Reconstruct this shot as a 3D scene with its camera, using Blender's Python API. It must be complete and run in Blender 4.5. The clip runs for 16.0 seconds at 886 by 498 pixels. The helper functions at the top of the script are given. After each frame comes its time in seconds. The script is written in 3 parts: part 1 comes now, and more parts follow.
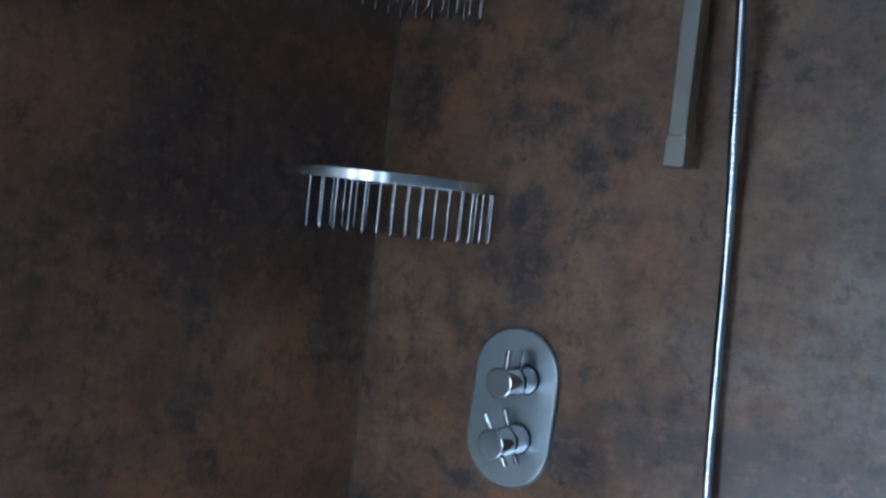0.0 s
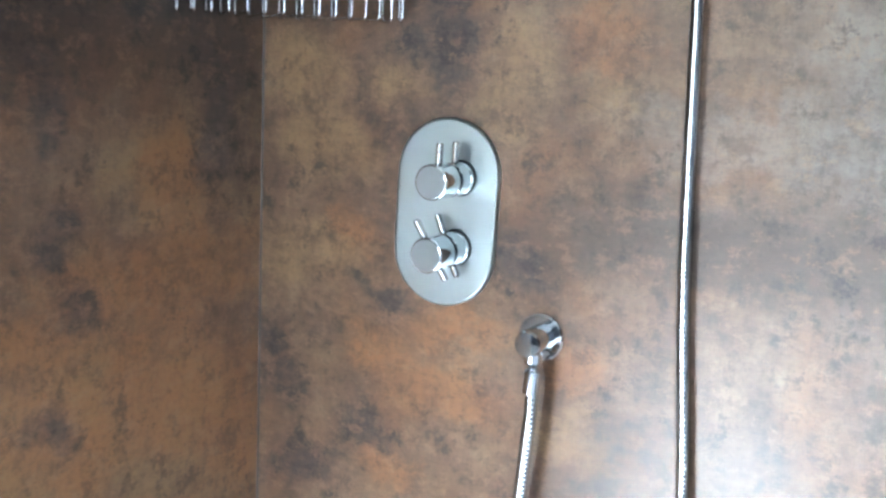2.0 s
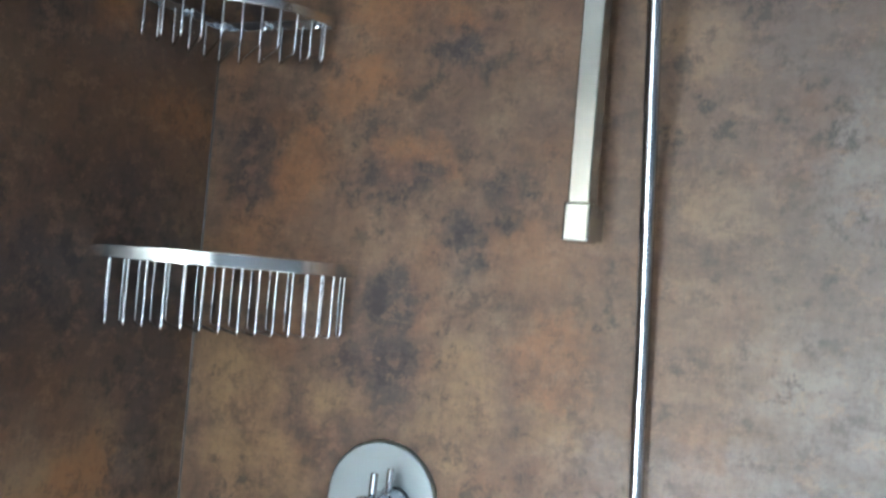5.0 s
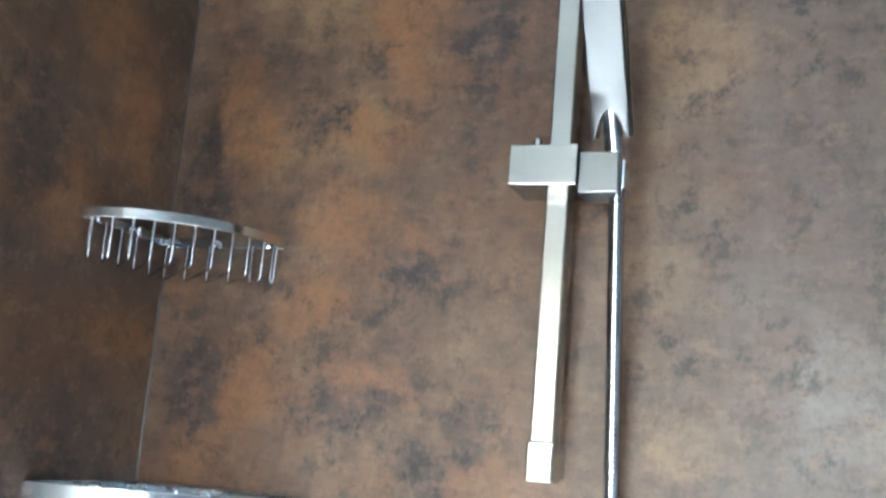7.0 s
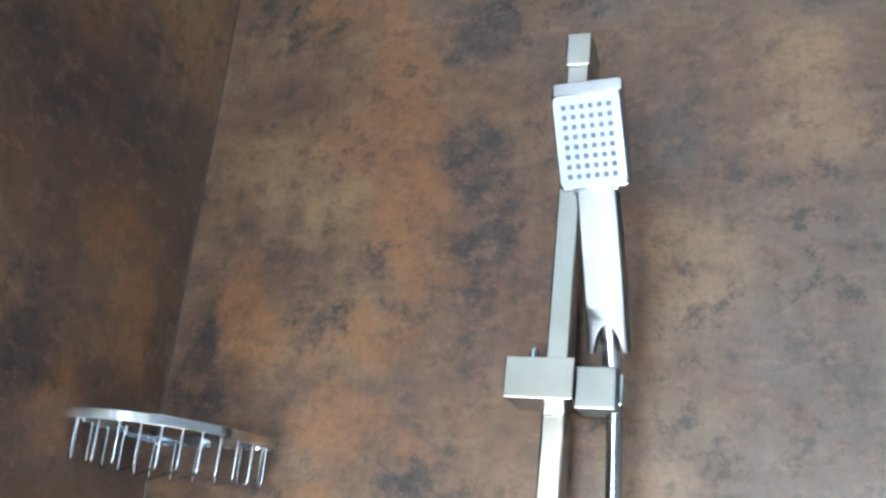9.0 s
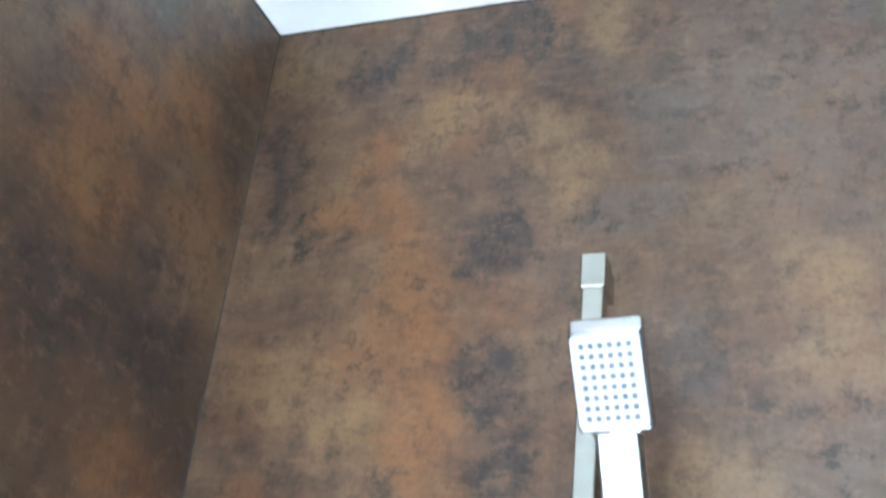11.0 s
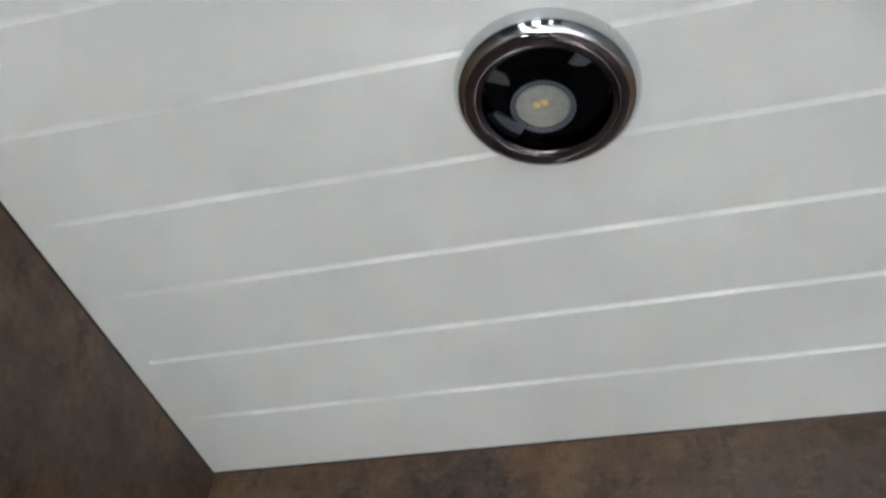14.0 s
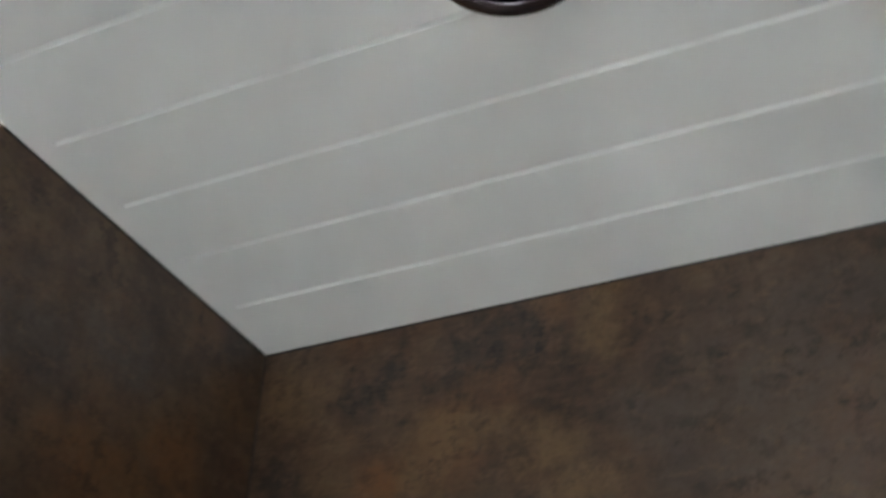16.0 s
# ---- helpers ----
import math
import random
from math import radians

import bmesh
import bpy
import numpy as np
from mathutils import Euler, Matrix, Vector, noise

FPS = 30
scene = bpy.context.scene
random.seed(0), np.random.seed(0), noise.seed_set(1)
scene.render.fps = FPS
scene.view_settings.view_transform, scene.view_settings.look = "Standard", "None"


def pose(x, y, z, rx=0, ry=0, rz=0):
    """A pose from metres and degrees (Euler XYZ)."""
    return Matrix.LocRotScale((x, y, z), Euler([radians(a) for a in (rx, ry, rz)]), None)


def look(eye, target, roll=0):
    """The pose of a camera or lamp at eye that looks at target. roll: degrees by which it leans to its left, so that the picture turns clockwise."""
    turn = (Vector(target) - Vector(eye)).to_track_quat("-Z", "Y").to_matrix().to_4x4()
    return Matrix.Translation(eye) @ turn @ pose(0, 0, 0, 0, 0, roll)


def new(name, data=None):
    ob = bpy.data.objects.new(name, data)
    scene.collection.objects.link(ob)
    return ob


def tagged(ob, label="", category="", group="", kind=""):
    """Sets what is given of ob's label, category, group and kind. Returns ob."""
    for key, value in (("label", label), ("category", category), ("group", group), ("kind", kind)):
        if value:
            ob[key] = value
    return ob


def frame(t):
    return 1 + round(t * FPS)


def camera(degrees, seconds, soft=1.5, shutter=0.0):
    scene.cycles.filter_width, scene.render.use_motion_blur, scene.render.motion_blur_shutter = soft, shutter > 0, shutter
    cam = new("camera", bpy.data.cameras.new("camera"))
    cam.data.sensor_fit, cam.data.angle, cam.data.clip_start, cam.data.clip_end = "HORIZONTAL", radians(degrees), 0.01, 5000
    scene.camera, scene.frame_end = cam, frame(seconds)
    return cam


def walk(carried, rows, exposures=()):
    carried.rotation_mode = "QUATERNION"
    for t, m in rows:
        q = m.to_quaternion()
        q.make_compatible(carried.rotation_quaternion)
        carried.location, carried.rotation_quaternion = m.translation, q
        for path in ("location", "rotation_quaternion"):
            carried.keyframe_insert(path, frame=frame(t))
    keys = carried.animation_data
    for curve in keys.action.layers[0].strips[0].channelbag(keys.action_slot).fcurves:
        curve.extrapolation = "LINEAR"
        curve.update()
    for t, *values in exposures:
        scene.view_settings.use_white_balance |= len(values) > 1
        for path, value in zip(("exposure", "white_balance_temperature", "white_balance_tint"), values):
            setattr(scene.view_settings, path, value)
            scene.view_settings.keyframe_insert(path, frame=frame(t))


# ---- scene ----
cam = camera(45.2, 16.0, soft=2.6, shutter=0.5)
PATH = [
    (0, (0.87, -1.078, 1.175), (-0.285, 0.553, 1.104), 6.3),
    (0.5, (0.851, -1.091, 1.166), (-0.245, 0.579, 1.058), 6.0),
    (1, (0.862, -1.093, 1.161), (-0.148, 0.625, 0.994), 3.3),
    (1.5, (0.779, -1.014, 1.127), (-0.17, 0.722, 0.837), 2.6),
    (2, (0.73, -0.938, 1.102), (-0.196, 0.801, 0.758), 2.6),
    (2.5, (0.728, -0.902, 1.096), (-0.185, 0.85, 0.785), 3.3),
    (3, (0.729, -0.907, 1.107), (-0.189, 0.853, 0.858), 3.3),
    (3.5, (0.716, -0.919, 1.125), (-0.166, 0.87, 0.966), 3.5),
    (4, (0.712, -0.912, 1.146), (-0.15, 0.891, 1.075), 4.4),
    (4.2, (0.707, -0.907, 1.159), (-0.154, 0.897, 1.117), 4.4),
    (6.3, (0.646, -0.924, 1.242), (-0.057, 0.927, 1.524), 5.0),
    (6.5, (0.641, -0.921, 1.25), (-0.053, 0.928, 1.566), 4.7),
    (7, (0.636, -0.913, 1.265), (-0.042, 0.931, 1.637), 4.8),
    (7.5, (0.644, -0.911, 1.284), (-0.037, 0.908, 1.76), 5.7),
    (8, (0.641, -0.918, 1.3), (-0.032, 0.885, 1.842), 5.9),
    (8.2, (0.641, -0.918, 1.305), (-0.034, 0.877, 1.871), 6.1),
    (10.3, (0.633, -0.894, 1.358), (-0.068, 0.807, 2.142), 6.0),
    (10.5, (0.633, -0.895, 1.374), (-0.064, 0.795, 2.187), 6.0),
    (11, (0.62, -0.906, 1.402), (-0.059, 0.752, 2.29), 6.6),
    (11.5, (0.616, -0.911, 1.431), (-0.06, 0.705, 2.396), 6.4),
    (12, (0.607, -0.918, 1.457), (-0.035, 0.663, 2.501), 6.8),
    (12.5, (0.601, -0.922, 1.482), (0.01, 0.61, 2.624), 7.5),
    (13, (0.592, -0.917, 1.517), (0.048, 0.526, 2.791), 7.2),
    (13.5, (0.589, -0.939, 1.546), (0.089, 0.456, 2.889), 6.0),
    (14, (0.595, -0.942, 1.565), (0.097, 0.425, 2.937), 6.0),
    (14.5, (0.594, -0.943, 1.579), (0.104, 0.393, 2.984), 5.1),
    (15, (0.597, -0.949, 1.593), (0.107, 0.413, 2.973), 2.9),
    (15.5, (0.6, -0.944, 1.598), (0.122, 0.549, 2.839), 2.4),
    (16, (0.654, -0.931, 1.57), (-0.021, 0.554, 2.727), 1.2),
]
EXPOSURES = [(0.0, 2.67, 4430, 3), (0.5, 3.52, 4700, 2), (1.0, 4.18, 4980, 2), (1.5, 4.41, 5090, 2), (2.5, 4.30, 5200, 3), (3.5, 4.18, 5230, 3), (4.2, 4.14, 5210, 2),
             (7.0, 4.71, 5220, 2), (8.0, 4.92, 5150, 2), (10.5, 5.14, 4950, 0), (12.0, 5.45, 5440, 2), (12.5, 5.13, 5370, 4), (13.0, 4.70, 5650, 6), (13.5, 4.13, 5830, 8), (14.0, 3.65, 6070, 7),
             (14.5, 3.28, 6130, 6), (15.0, 3.08, 6120, 6), (15.5, 3.08, 6120, 6), (16.0, 3.13, 6110, 6)]
walk(cam, [(t, look(eye, target, roll)) for t, eye, target, roll in PATH], EXPOSURES)

# ---- light ----
H = 2.2                      # ceiling height
ROOM_X, ROOM_Y, ROOM_W = 1.9, -3.4, -1.6   # east, south and west faces of the room
STALL = -1.05                # where the shower side wall ends
WINDOWS = ((-0.46, -0.02), (0.30, 0.80), (1.20, 1.48))   # window openings in the south wall: x0, x1; the third is added as fill light
Z0, Z1 = 0.14, 1.78          # their sill and head

world = bpy.data.worlds.new("world")
scene.world = world
world.use_nodes = True
wn = world.node_tree.nodes
sky = wn.new("ShaderNodeTexSky")
sky.sky_type, sky.sun_disc = "NISHITA", False
sky.sun_elevation, sky.sun_rotation = radians(27), radians(193)
wn["Background"].inputs[1].default_value = 0.05
world.node_tree.links.new(sky.outputs[0], wn["Background"].inputs[0])

for (x0, x1), glow in zip(WINDOWS, (0.5, 1.3, 0.6)):      # the middle one is raised for the sheen on the back wall
    lamp = bpy.data.lights.new("window_light", "AREA")
    lamp.shape, lamp.size, lamp.size_y = "RECTANGLE", x1 - x0 - 0.1, Z1 - Z0 - 0.1
    lamp.energy = glow * lamp.size * lamp.size_y
    lamp.color = (0.84, 0.93, 1.0)
    new("window_light", lamp).matrix_world = pose((x0 + x1) / 2, ROOM_Y - 0.03, (Z0 + Z1) / 2, 90, 0, 0)

sun = bpy.data.lights.new("sun", "SUN")
sun.energy, sun.angle, sun.color = 5.0, radians(0.5), (1.0, 0.98, 0.95)
new("sun", sun).matrix_world = pose(0.9, -6.0, 6.0, 63, 0, -13)   # high in the south


# ---- materials ----
class Nodes:
    """Short hand for building a node material."""

    def __init__(self, name):
        self.m = bpy.data.materials.new(name)
        self.m.use_nodes = True
        self.t = self.m.node_tree
        self.b = self.t.nodes["Principled BSDF"]

    def add(self, kind, **values):
        n = self.t.nodes.new(kind)
        for key, value in values.items():
            n.inputs[key.replace("_", " ")].default_value = value
        return n

    def link(self, a, b):
        self.t.links.new(a, b)

    def coords(self, scale=(1, 1, 1), rot=(0, 0, 0), shift=(0, 0, 0)):
        c, m = self.add("ShaderNodeTexCoord"), self.add("ShaderNodeMapping")
        m.inputs["Scale"].default_value, m.inputs["Rotation"].default_value, m.inputs["Location"].default_value = scale, rot, shift
        self.link(c.outputs["Object"], m.inputs[0])
        return m.outputs[0]

    def noise(self, where, scale, detail=5.0, rough=0.55, distort=0.0):
        n = self.add("ShaderNodeTexNoise", Scale=scale, Detail=detail, Roughness=rough, Distortion=distort)
        self.link(where, n.inputs["Vector"])
        return n.outputs[0]

    def ramp(self, factor, *stops):
        n = self.add("ShaderNodeValToRGB")
        while len(n.color_ramp.elements) < len(stops):
            n.color_ramp.elements.new(0.5)
        for e, (p, c) in zip(n.color_ramp.elements, stops):
            e.position, e.color = p, ((c, c, c, 1) if isinstance(c, (int, float)) else (*c, 1))
        self.link(factor, n.inputs[0])
        return n.outputs[0]

    def mix(self, factor, a, b, kind="MIX"):
        n = self.t.nodes.new("ShaderNodeMixRGB")
        n.blend_type = kind
        for socket, value in zip(n.inputs, (factor, a, b)):
            if isinstance(value, (int, float)):
                socket.default_value = value if socket == n.inputs[0] else (value, value, value, 1)
            elif isinstance(value, tuple):
                socket.default_value = (*value, 1)
            else:
                self.link(value, socket)
        return n.outputs[0]

    def math(self, kind, a, b=0.0, c=0.0):
        n = self.t.nodes.new("ShaderNodeMath")
        n.operation = kind
        for socket, value in zip(n.inputs, (a, b, c)):
            if isinstance(value, (int, float)):
                socket.default_value = value
            else:
                self.link(value, socket)
        return n.outputs[0]

    def bump(self, height, strength, distance):
        n = self.add("ShaderNodeBump", Strength=strength, Distance=distance)
        self.link(height, n.inputs["Height"])
        self.link(n.outputs[0], self.b.inputs["Normal"])

    def set(self, **values):
        for key, value in values.items():
            socket = self.b.inputs[key.replace("_", " ")]
            if isinstance(value, (int, float)):
                socket.default_value = value
            elif isinstance(value, tuple):
                socket.default_value = (*value, 1)
            else:
                self.link(value, socket)
        return self


def rust_panel(name, shift, stains_and_sheen, axis):
    """Bronze-rust laminate: cloudy browns with ragged stained patches and painted sheen, worked over with a
    cross-hatched, linen-like brushing.
    Each tone has its list of (along, z, half width, half height)."""
    n = Nodes(name)
    p = n.coords(shift=shift)
    wide = n.coords(scale=(1, 1, 2.4), shift=shift)      # brushing along the wall
    tall = n.coords(scale=(2.2, 2.2, 1), shift=shift)    # brushing upwards
    big = n.noise(p, 4.5, 4, 0.55)
    weft, warp = n.noise(wide, 15, 7, 0.68), n.noise(tall, 15, 7, 0.68)
    weft_fine, warp_fine = n.noise(wide, 46, 6, 0.74), n.noise(tall, 40, 6, 0.74)
    fine = n.noise(p, 150, 3, 0.6)
    pits, chips = n.noise(p, 30, 8, 0.80), n.noise(n.coords(shift=(7.0, 2.0, 4.0), scale=(1, 1, 1.4)), 32, 8, 0.78)
    hatch = n.math("MULTIPLY", n.math("ADD", weft, warp), 0.5)
    tone = n.math("ADD", n.math("MULTIPLY", big, 0.35), n.math("MULTIPLY", hatch, 0.65))
    col = n.ramp(tone, (0.38, TONES["umber"]), (0.47, (0.090, 0.055, 0.034)), (0.53, (0.122, 0.074, 0.042)), (0.63, (0.170, 0.112, 0.062)))
    col = n.mix(n.math("MULTIPLY", n.ramp(n.noise(p, 7, 5, 0.6), (0.50, 0.0), (0.66, 1.0)), 0.50), col, TONES["rust"])
    # stains, broad patches and painted sheen, all with ragged, brushed-out outlines
    ragged = n.add("ShaderNodeTexNoise", Scale=11.0, Detail=7.0, Roughness=0.72)
    n.link(p, ragged.inputs["Vector"])
    off, move = n.t.nodes.new("ShaderNodeVectorMath"), n.t.nodes.new("ShaderNodeVectorMath")
    off.operation, off.inputs[1].default_value = "SUBTRACT", (0.5, 0.5, 0.5)
    move.operation, move.inputs[1].default_value = "MULTIPLY_ADD", (0.17, 0.17, 0.15)
    n.link(ragged.outputs[1], off.inputs[0])
    n.link(off.outputs[0], move.inputs[0])
    n.link(n.coords(), move.inputs[2])
    sep = n.add("ShaderNodeSeparateXYZ")
    n.link(move.outputs[0], sep.inputs[0])
    along, up = sep.outputs[axis], sep.outputs[2]
    broken = n.ramp(hatch, (0.36, 0.30), (0.56, 1.0))
    broken_dark = n.ramp(hatch, (0.42, 1.0), (0.62, 0.35))
    charcoal_cover = 0.0
    for kind, places in stains_and_sheen.items():
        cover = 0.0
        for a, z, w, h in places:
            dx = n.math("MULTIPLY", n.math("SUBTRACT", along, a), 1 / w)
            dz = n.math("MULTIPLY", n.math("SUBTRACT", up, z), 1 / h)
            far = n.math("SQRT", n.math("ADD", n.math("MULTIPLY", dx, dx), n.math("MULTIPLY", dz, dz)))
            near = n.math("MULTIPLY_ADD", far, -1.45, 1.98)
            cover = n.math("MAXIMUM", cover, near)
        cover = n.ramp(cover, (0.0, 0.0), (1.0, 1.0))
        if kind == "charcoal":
            charcoal_cover = cover
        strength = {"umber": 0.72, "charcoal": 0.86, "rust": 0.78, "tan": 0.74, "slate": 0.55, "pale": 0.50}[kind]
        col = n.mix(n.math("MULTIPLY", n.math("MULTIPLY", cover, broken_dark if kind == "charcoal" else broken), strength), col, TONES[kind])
    # dark brushed flecks, thickest in the charcoal patches, and pale rubbed threads
    fleck = n.math("MULTIPLY", n.ramp(weft_fine, (0.39, 1.0), (0.47, 0.0)), n.ramp(warp, (0.40, 1.0), (0.56, 0.25)))
    fleck = n.math("MAXIMUM", fleck, n.math("MULTIPLY", n.ramp(warp_fine, (0.39, 1.0), (0.47, 0.0)), n.ramp(weft, (0.40, 1.0), (0.56, 0.2))))
    often = n.math("MULTIPLY_ADD", charcoal_cover, 0.55, n.math("MULTIPLY", n.ramp(big, (0.38, 1.0), (0.60, 0.30)), 0.46))
    col = n.mix(n.math("MULTIPLY", fleck, often), col, (0.026, 0.018, 0.015))
    worn = n.math("MULTIPLY_ADD", charcoal_cover, 0.45, n.ramp(n.noise(p, 9, 4, 0.6), (0.40, 0.28), (0.60, 0.74)))
    col = n.mix(n.math("MULTIPLY", n.ramp(pits, (0.41, 1.0), (0.49, 0.0)), worn), col, (0.024, 0.017, 0.015))
    col = n.mix(n.math("MULTIPLY", n.ramp(chips, (0.53, 0.0), (0.60, 1.0)), 0.42), col, (0.190, 0.115, 0.062))
    col = n.mix(n.math("MULTIPLY", n.ramp(weft_fine, (0.54, 0.0), (0.72, 1.0)), 0.22), col, (0.190, 0.138, 0.090))
    col = n.mix(n.math("MULTIPLY", n.ramp(fine, (0.34, 1.0), (0.52, 0.0)), 0.22), col, (0.045, 0.029, 0.021))
    rough = n.math("ADD", 0.26, n.math("MULTIPLY", hatch, 0.16))
    n.set(Base_Color=col, Roughness=rough, Specular_IOR_Level=0.41)
    n.bump(n.math("ADD", n.math("MULTIPLY", weft_fine, 0.6), n.math("MULTIPLY", fine, 0.5)), 0.10, 0.0006)
    return n.m


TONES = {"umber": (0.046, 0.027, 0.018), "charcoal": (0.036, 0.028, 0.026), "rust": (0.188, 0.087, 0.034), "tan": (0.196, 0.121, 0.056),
         "slate": (0.088, 0.078, 0.070), "pale": (0.175, 0.150, 0.125)}


def plain(name, colour, rough, metal=0.0, spread=0.08, scale=20, relief=0.0):
    """Paint, plastic or stone with a slight mottling of colour and gloss."""
    n = Nodes(name)
    p = n.coords()
    k = n.noise(p, scale, 4)
    dark = tuple(c * (1 - spread) for c in colour)
    n.set(Base_Color=n.mix(k, dark, colour), Roughness=n.math("ADD", rough - 0.04, n.math("MULTIPLY", k, 0.08)), Metallic=metal)
    if relief:
        n.bump(n.noise(p, scale * 12, 3), 0.2, relief)
    return n.m


def brushed(name, colour, rough, scale=(2500, 2500, 40)):
    n = Nodes(name)
    k = n.noise(n.coords(scale=scale), 1.0, 3, 0.6)
    smear = n.noise(n.coords(), 30, 3)
    n.set(Base_Color=n.mix(k, tuple(c * 0.93 for c in colour), colour), Metallic=1.0,
          Roughness=n.math("ADD", n.math("ADD", rough - 0.06, n.math("MULTIPLY", k, 0.08)), n.math("MULTIPLY", smear, 0.05)))
    n.bump(k, 0.015, 0.0001)
    return n.m


# stains and broad colour patches of the shower walls, by tone: (along the wall, height, half width, half height)
NORTH_TAN = [
    (0.061, 1.089, 0.053, 0.047), (0.086, 1.014, 0.063, 0.036), (0.068, 0.885, 0.072, 0.034), (0.303, 1.089, 0.035, 0.048), (0.394, 1.074, 0.032, 0.041), (0.373, 0.747, 0.034, 0.028), (0.189, 1.086, 0.038, 0.022),
    (0.107, 1.549, 0.032, 0.033), (0.193, 1.57, 0.04, 0.047), (0.511, 1.426, 0.034, 0.035), (0.523, 1.285, 0.042, 0.033), (0.086, 1.743, 0.06, 0.039), (0.174, 1.682, 0.05, 0.037), (0.537, 1.639, 0.049, 0.048),
    (0.637, 1.761, 0.042, 0.033), (0.212, 2.027, 0.04, 0.037), (0.341, 2.023, 0.043, 0.035), (0.615, 1.844, 0.042, 0.034), (0.053, 2.137, 0.034, 0.048), (0.259, 2.051, 0.063, 0.029), (0.416, 2.154, 0.027, 0.045),
    (0.38, 1.963, 0.034, 0.025)]
NORTH_RUST = [
    (0.151, 0.793, 0.038, 0.028), (0.257, 0.829, 0.05, 0.017), (0.242, 0.761, 0.057, 0.03), (0.171, 0.672, 0.041, 0.025), (0.368, 0.825, 0.034, 0.028), (0.117, 0.928, 0.035, 0.024), (0.124, 1.303, 0.046, 0.031),
    (0.238, 1.314, 0.036, 0.027), (0.391, 1.136, 0.042, 0.036), (0.069, 1.586, 0.027, 0.055), (0.276, 1.455, 0.023, 0.022), (0.169, 1.392, 0.036, 0.025), (0.109, 1.323, 0.031, 0.044), (0.253, 1.692, 0.03, 0.072),
    (0.22, 1.568, 0.053, 0.029), (0.204, 1.467, 0.041, 0.03), (0.095, 1.567, 0.023, 0.047), (0.155, 1.998, 0.031, 0.044), (0.124, 1.929, 0.038, 0.032), (0.221, 1.866, 0.044, 0.039), (0.243, 1.776, 0.03, 0.054),
    (0.196, 1.929, 0.038, 0.039)]
# level dark band under z 1.0: a shade edge painted into the laminate
NORTH_UMBER_SHADE = [
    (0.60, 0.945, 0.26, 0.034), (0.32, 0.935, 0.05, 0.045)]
# first three paint the right side's sheen, the fourth adds to the band
NORTH_SLATE_SHEEN = [
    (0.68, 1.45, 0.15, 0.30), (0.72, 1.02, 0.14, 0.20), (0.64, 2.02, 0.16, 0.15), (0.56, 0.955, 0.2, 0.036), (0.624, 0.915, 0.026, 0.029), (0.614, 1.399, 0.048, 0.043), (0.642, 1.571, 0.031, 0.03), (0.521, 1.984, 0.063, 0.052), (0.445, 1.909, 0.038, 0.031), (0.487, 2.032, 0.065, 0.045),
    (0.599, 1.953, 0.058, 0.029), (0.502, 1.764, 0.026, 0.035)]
# bright sheen over the band and to the right, painted as paler colour
NORTH_PALE_SHEEN = [
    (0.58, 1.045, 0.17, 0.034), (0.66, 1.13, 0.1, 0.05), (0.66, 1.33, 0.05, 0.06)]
NORTH_CHARCOAL = [
    (0.222, 1.123, 0.043, 0.043), (0.033, 0.804, 0.038, 0.016), (0.042, 0.741, 0.038, 0.039), (0.053, 0.651, 0.046, 0.03), (0.156, 0.855, 0.037, 0.017), (0.302, 0.91, 0.041, 0.028), (0.141, 0.706, 0.035, 0.022),
    (0.041, 1.303, 0.035, 0.041), (0.218, 1.188, 0.037, 0.027), (0.328, 1.293, 0.033, 0.031), (0.292, 1.237, 0.029, 0.024), (0.039, 1.508, 0.027, 0.066), (0.285, 1.422, 0.028, 0.027), (0.222, 1.296, 0.035, 0.019),
    (0.329, 1.649, 0.028, 0.035), (0.152, 1.568, 0.025, 0.02), (0.037, 2.02, 0.03, 0.046), (0.044, 1.945, 0.033, 0.033), (0.107, 1.903, 0.034, 0.02), (0.297, 1.879, 0.036, 0.035), (0.308, 1.743, 0.028, 0.051),
    (0.289, 2.156, 0.059, 0.027), (0.142, 2.127, 0.042, 0.032)]
# broad dark umber over the upper part of the side wall
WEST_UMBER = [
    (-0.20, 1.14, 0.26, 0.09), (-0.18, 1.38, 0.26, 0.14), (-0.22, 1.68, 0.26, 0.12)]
# tan and rust patches grow broader towards the bottom of this wall
WEST_TAN = [
    (-0.30, 0.74, 0.12, 0.09),
    (-0.23, 0.66, 0.17, 0.07), (-0.10, 0.62, 0.10, 0.06), (-0.125, 0.74, 0.075, 0.037), (-0.259, 0.711, 0.056, 0.027), (-0.168, 0.977, 0.06, 0.032), (-0.262, 1.856, 0.041, 0.022)]
WEST_RUST = [
    (-0.20, 0.74, 0.20, 0.05), (-0.05, 0.70, 0.06, 0.10), (-0.13, 0.88, 0.12, 0.06), (-0.32, 0.83, 0.08, 0.05), (-0.18, 0.874, 0.038, 0.031), (-0.135, 0.974, 0.049, 0.036), (-0.1, 0.807, 0.044, 0.037), (-0.202, 0.806, 0.045, 0.028), (-0.086, 1.524, 0.031, 0.032), (-0.156, 1.454, 0.027, 0.04), (-0.067, 1.348, 0.05, 0.027),
    (-0.125, 1.626, 0.046, 0.036), (-0.073, 1.546, 0.036, 0.037), (-0.247, 1.862, 0.061, 0.039), (-0.124, 1.995, 0.046, 0.04), (-0.055, 1.578, 0.044, 0.03), (-0.238, 1.953, 0.07, 0.034), (-0.04, 1.352, 0.055, 0.026)]
WEST_SLATE = [
    (-0.365, 2.037, 0.063, 0.041), (-0.237, 2.08, 0.058, 0.031), (-0.078, 1.005, 0.026, 0.035)]
